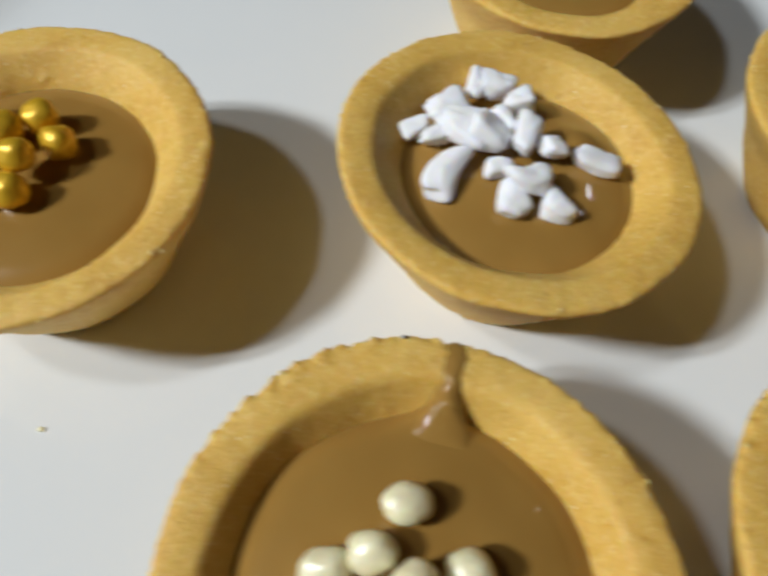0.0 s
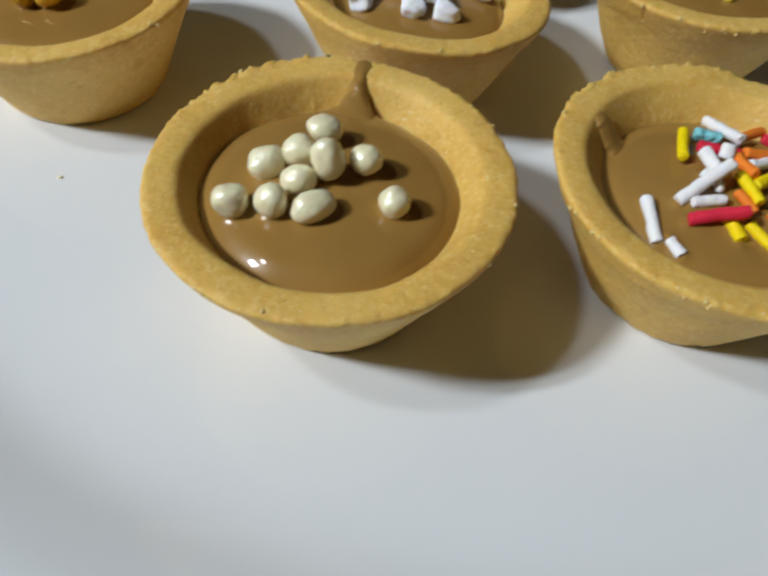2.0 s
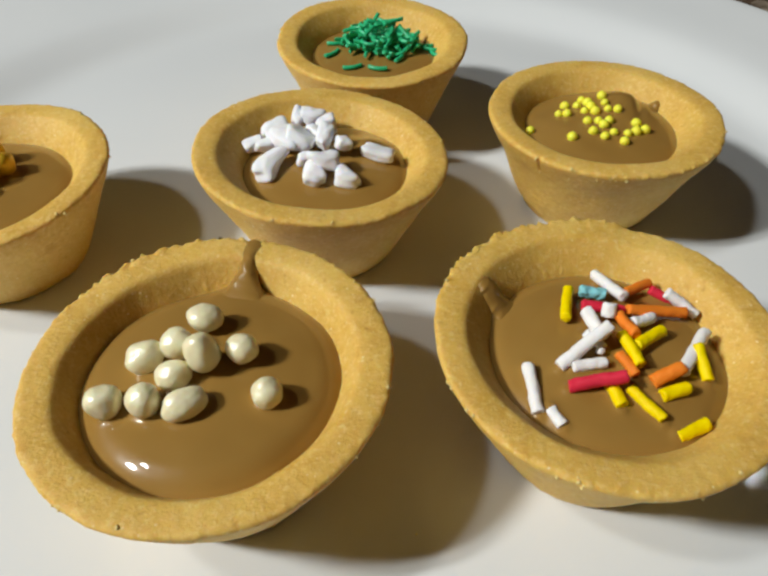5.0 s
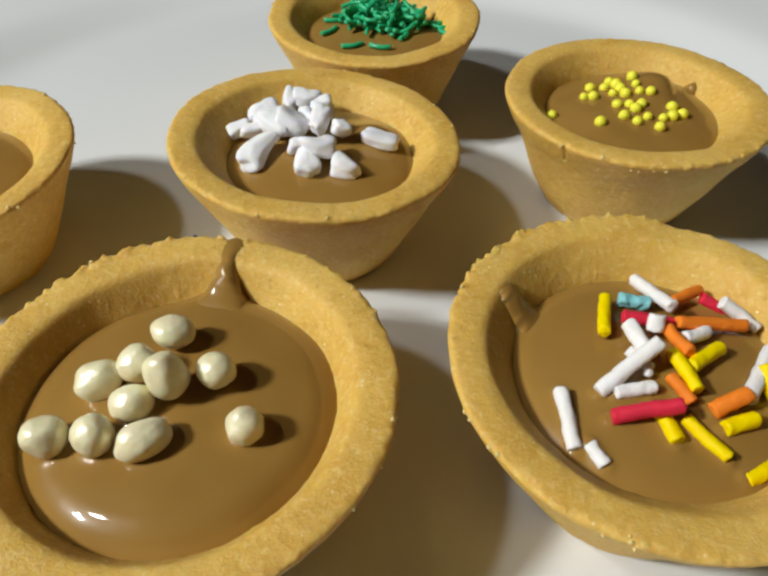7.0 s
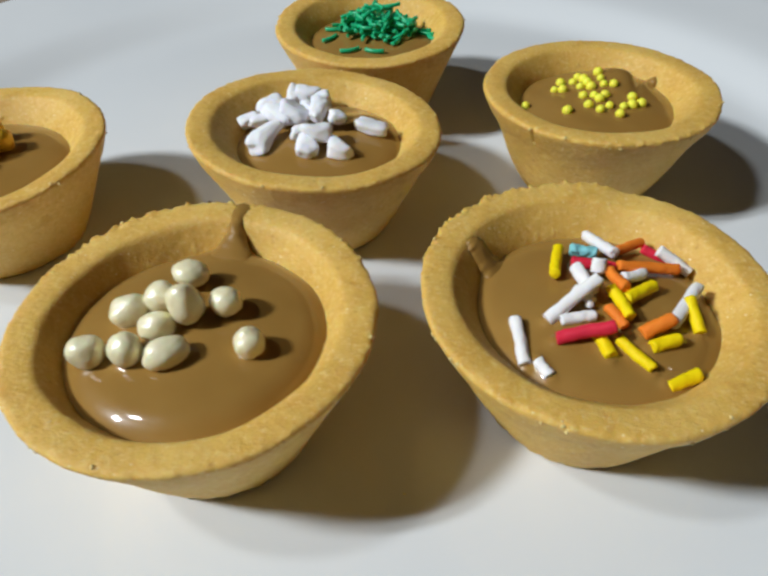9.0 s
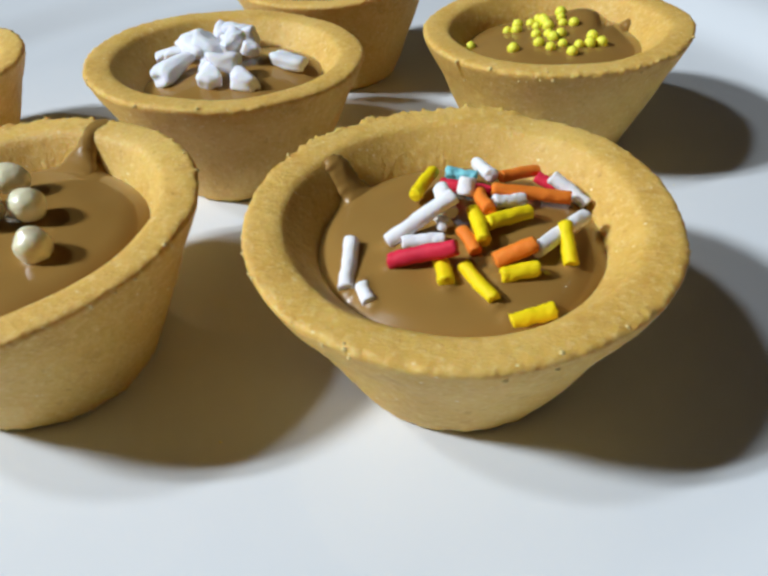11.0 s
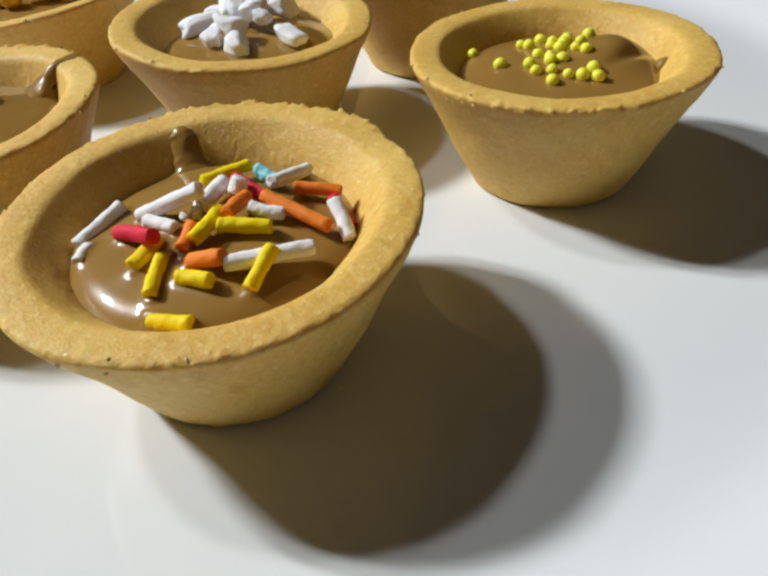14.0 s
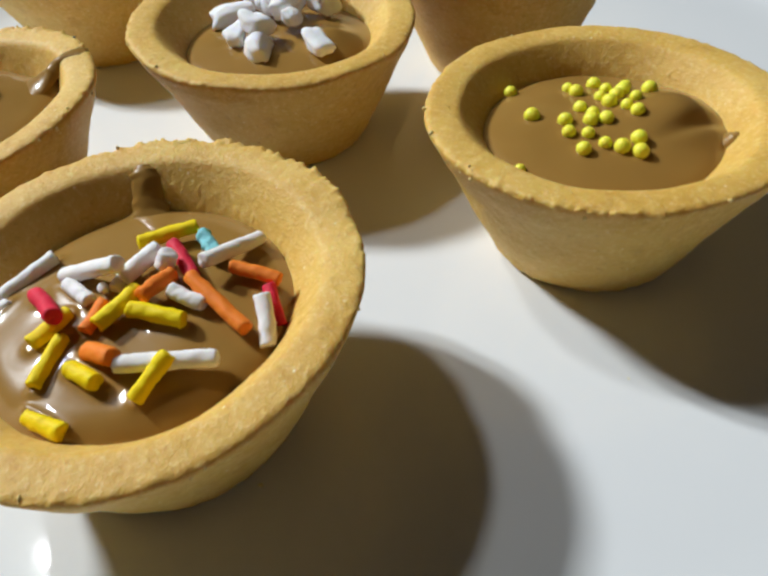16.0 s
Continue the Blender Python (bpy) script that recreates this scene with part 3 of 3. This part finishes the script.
def lemon_tart():
    t = tart(80.9, 80.9, "small pastry tart of caramel cream topped with tiny yellow sugar beads")
    lean = slope(0.0, -0.3)
    shell(t, 19.5, 18.1, 11.6, lean, 5, 0.6, worn=(-60, 40), crack=-132)
    top = dome(13.9, 16.3, bumps=[(4.8, 6.6, 2.3, 3.6)])

    def swirl(x, y):
        return -0.7 * math.exp(-((x - 6.5 - 0.25 * y) / 1.0) ** 2 - ((y - 5.5) / 3.5) ** 2)
    beads = [(-12.1, -1.1), (6.9, -2.2), (-6.8, 2.8), (-5.3, 5.6), (-2.1, -3.3), (1.3, -3.6), (5.2, -3.0), (-2.1, 7.1), (-0.4, -4.7), (-5.7, -4.6), (3.6, -3.7), (2.6, -5.9), (0.0, -1.6), (1.4, 2.6),
             (5.6, -0.8), (1.1, -0.4), (-3.3, 5.2), (-1.4, 5.6), (-0.7, -0.4), (-2.5, -0.3), (1.2, 6.8), (-2.4, 3.0), (-5.4, 2.6), (-1.1, 4.1), (1.2, 4.4), (-0.7, 2.4), (3.0, 2.3)]
    filling(t, lambda x, y: top(x, y) + swirl(x, y), 15.0, 5, [(37, 8, 0.6, 1.0, 2.0, 1.0)], [(x - 0.15, y - 0.25, 0.5, 0.2) for x, y in beads])
    for i, (x, y) in enumerate(beads):
        size = 0.80 + 0.10 * math.sin(i * 2.3)
        ball("sugar_bead", t, SUGARS["lemon"], (x - 0.15, y - 0.25, top(x, y) + 0.30 * size), (size, size, size), seed=i + 60, rough=0.03, segments=16)
    smear(t, 33, [(11.8, 14.5, 1.5, 0.25), (12.8, 15.0, 1.3, 0.5), (13.3, 15.5, 1.0, 0.45), (13.6, 15.85, 0.7, 0.3), (13.8, 16.1, 0.3, 0.1)], lean, 18.1, 33, "dab of cream on the inner wall")
    ball("sugar_bead", t, SUGARS["lemon"], (-0.7, -12.2, 14.9), (0.62, 0.62, 0.62), seed=99, rough=0.03, segments=16)


def rainbow_tart():
    t = tart(71.0, 29.9, "small pastry tart of caramel cream topped with rainbow sugar sprinkles")
    lean = slope(-1.2, 2.2)
    shell(t, 20.4, 18.2, 12.2, lean, 6, 1.0, (70, 12, 0.25), worn=(118, 40))
    top = dome(14.8, 16.6)
    sprinkles = {
        "yellow": [(-3.3, 8.3, 17.75, -4.6, 2.9, 18.0, 0.70), (2.7, -1.3, 18.0, 6.7, 1.6, 17.6, 0.78), (1.3, 0.4, 18.3, 2.6, -4.1, 18.0, 0.75), (9.8, -1.0, 18.3, 10.4, -4.9, 16.4, 0.72),
                   (4.3, -7.5, 16.8, 7.5, -6.4, 17.1, 0.80), (-1.5, -5.1, 17.1, -0.3, -9.0, 16.9, 0.78), (1.0, -6.6, 17.1, 3.9, -10.4, 16.6, 0.68), (5.2, -11.7, 15.35, 8.9, -10.1, 15.6, 0.80)],
        "orange": [(3.6, 7.8, 17.6, 7.5, 10.4, 17.0, 0.66), (2.9, 4.3, 18.3, 10.6, 5.1, 17.1, 0.72), (1.7, 3.4, 18.3, 2.9, -0.1, 18.7, 0.74), (0.4, -2.4, 18.0, 2.0, -5.1, 17.4, 0.66), (3.7, -5.7, 17.0, 7.2, -4.5, 18.3, 0.84)],
        "red": [(7.3, 9.3, 16.95, 10.8, 8.0, 15.4, 0.68), (-2.3, 5.3, 18.0, 2.8, 4.6, 17.7, 0.72), (-5.7, -6.6, 17.1, 0.4, -6.5, 18.9, 0.80)],
        "blue": [(-2.0, 8.2, 17.6, 1.2, 7.5, 17.6, 0.72)],
        "white": [(0.9, 12.4, 16.5, 2.8, 5.8, 18.9, 0.74), (8.7, 7.9, 17.75, 12.3, 5.8, 15.9, 0.76), (0.6, 4.0, 19.6, 0.4, 3.0, 18.2, 0.92), (-2.1, 3.9, 18.45, -0.8, -0.2, 18.2, 0.85),
                  (-6.3, -3.8, 17.0, -0.4, -0.1, 20.2, 0.82), (-4.9, -4.0, 17.2, -1.0, -3.4, 17.5, 0.72), (3.1, 2.3, 18.1, 6.1, 3.9, 17.5, 0.72),
                  (7.2, -4.7, 17.6, 11.8, 1.8, 17.3, 0.78), (-9.8, -3.4, 16.9, -9.3, -9.3, 15.7, 0.78), (-7.8, -8.7, 15.9, -6.7, -10.9, 15.7, 0.72), (-2.6, 1.0, 17.6, -0.8, -1.2, 17.5, 0.6)],
    }
    wets = []
    for rows in sprinkles.values():
        for x0, y0, z0, x1, y1, z1, radius in rows:
            for k in range(9):
                x, y, z = (p + (q - p) * k / 8 for p, q in ((x0, x1), (y0, y1), (z0, z1)))
                if z - 0.45 - radius < top(x, y) + 0.15:
                    wets.append((x, y, 0.6 * radius, 0.30))
    filling(t, top, 14.9, 6, [(150, 7, 1.0, 1.4, 2.4, 0.6)], wets)
    seed = 0
    for colour, rows in sprinkles.items():
        for x0, y0, z0, x1, y1, z1, radius in rows:
            seed += 1
            rod("sprinkle", t, SUGARS[colour], (x0, y0, z0 - 0.45), (x1, y1, z1 - 0.45), 0.94 * radius, seed, 0.12 * math.sin(seed * 1.9), 0.32 if colour == "blue" else 0.10, label=colour + " sugar sprinkle")
    ball("sprinkle", t, SUGARS["white"], (-1.4, -1.9, 17.3), (0.5, 0.45, 0.5), seed=31, rough=0.15, segments=14, label="white sugar sprinkle stub")
    smear(t, 150, [(12.0, 14.7, 2.3, 0.2), (13.2, 15.0, 1.9, 0.6), (14.1, 15.8, 1.6, 0.65), (15.1, 17.0, 1.5, 0.55), (15.8, 17.8, 1.4, 0.45), (16.4, 18.2, 0.8, 0.15)], lean, 18.2, 15, "cream drawn up the inner wall")
    ball("rim_flake", t, PASTRY, (-16.7, 10.9, 18.75), (0.9, 0.5, 0.35), (0, 0, 40), 6, 0.3, segments=12)
    ball("rim_flake", t, PASTRY, (-14.6, 13.3, 18.9), (1.0, 0.5, 0.3), (0, 0, 50), 7, 0.3, segments=12)


pearl_tart()
icing_tart()
gold_tart()
green_tart()
lemon_tart()
rainbow_tart()


# ---- crumbs, specks and pale stand-ins for grease glints on the plate ----
def crumb(x, y, size, mat, label):
    ob = ball("crumb", None, mat, (0, 0, size * 0.30), (size, size * 0.8, size * 0.36), seed=x, rough=0.25, segments=12)
    ob.location = (x * MM, y * MM, 0)
    return tagged(ob, label, "crumb")


crumb(-14.7, 38.5, 0.40, CRUMB_GLINT, "tiny pale crumb-like fleck on the white plate")
# the next three put faint glints of grease on the plate as pale grains
crumb(84.2, 31.0, 0.26, CRUMB_GLINT, "tiny pale crumb-like fleck on the white plate")
crumb(99.0, 66.0, 0.13, CRUMB_GLINT, "tiny pale crumb-like fleck on the white plate")
crumb(49.0, 14.0, 0.15, CRUMB_GLINT, "tiny pale crumb-like fleck on the white plate")
crumb(105.2, 23.5, 0.22, CHAR, "tiny dark burnt speck on the white plate")
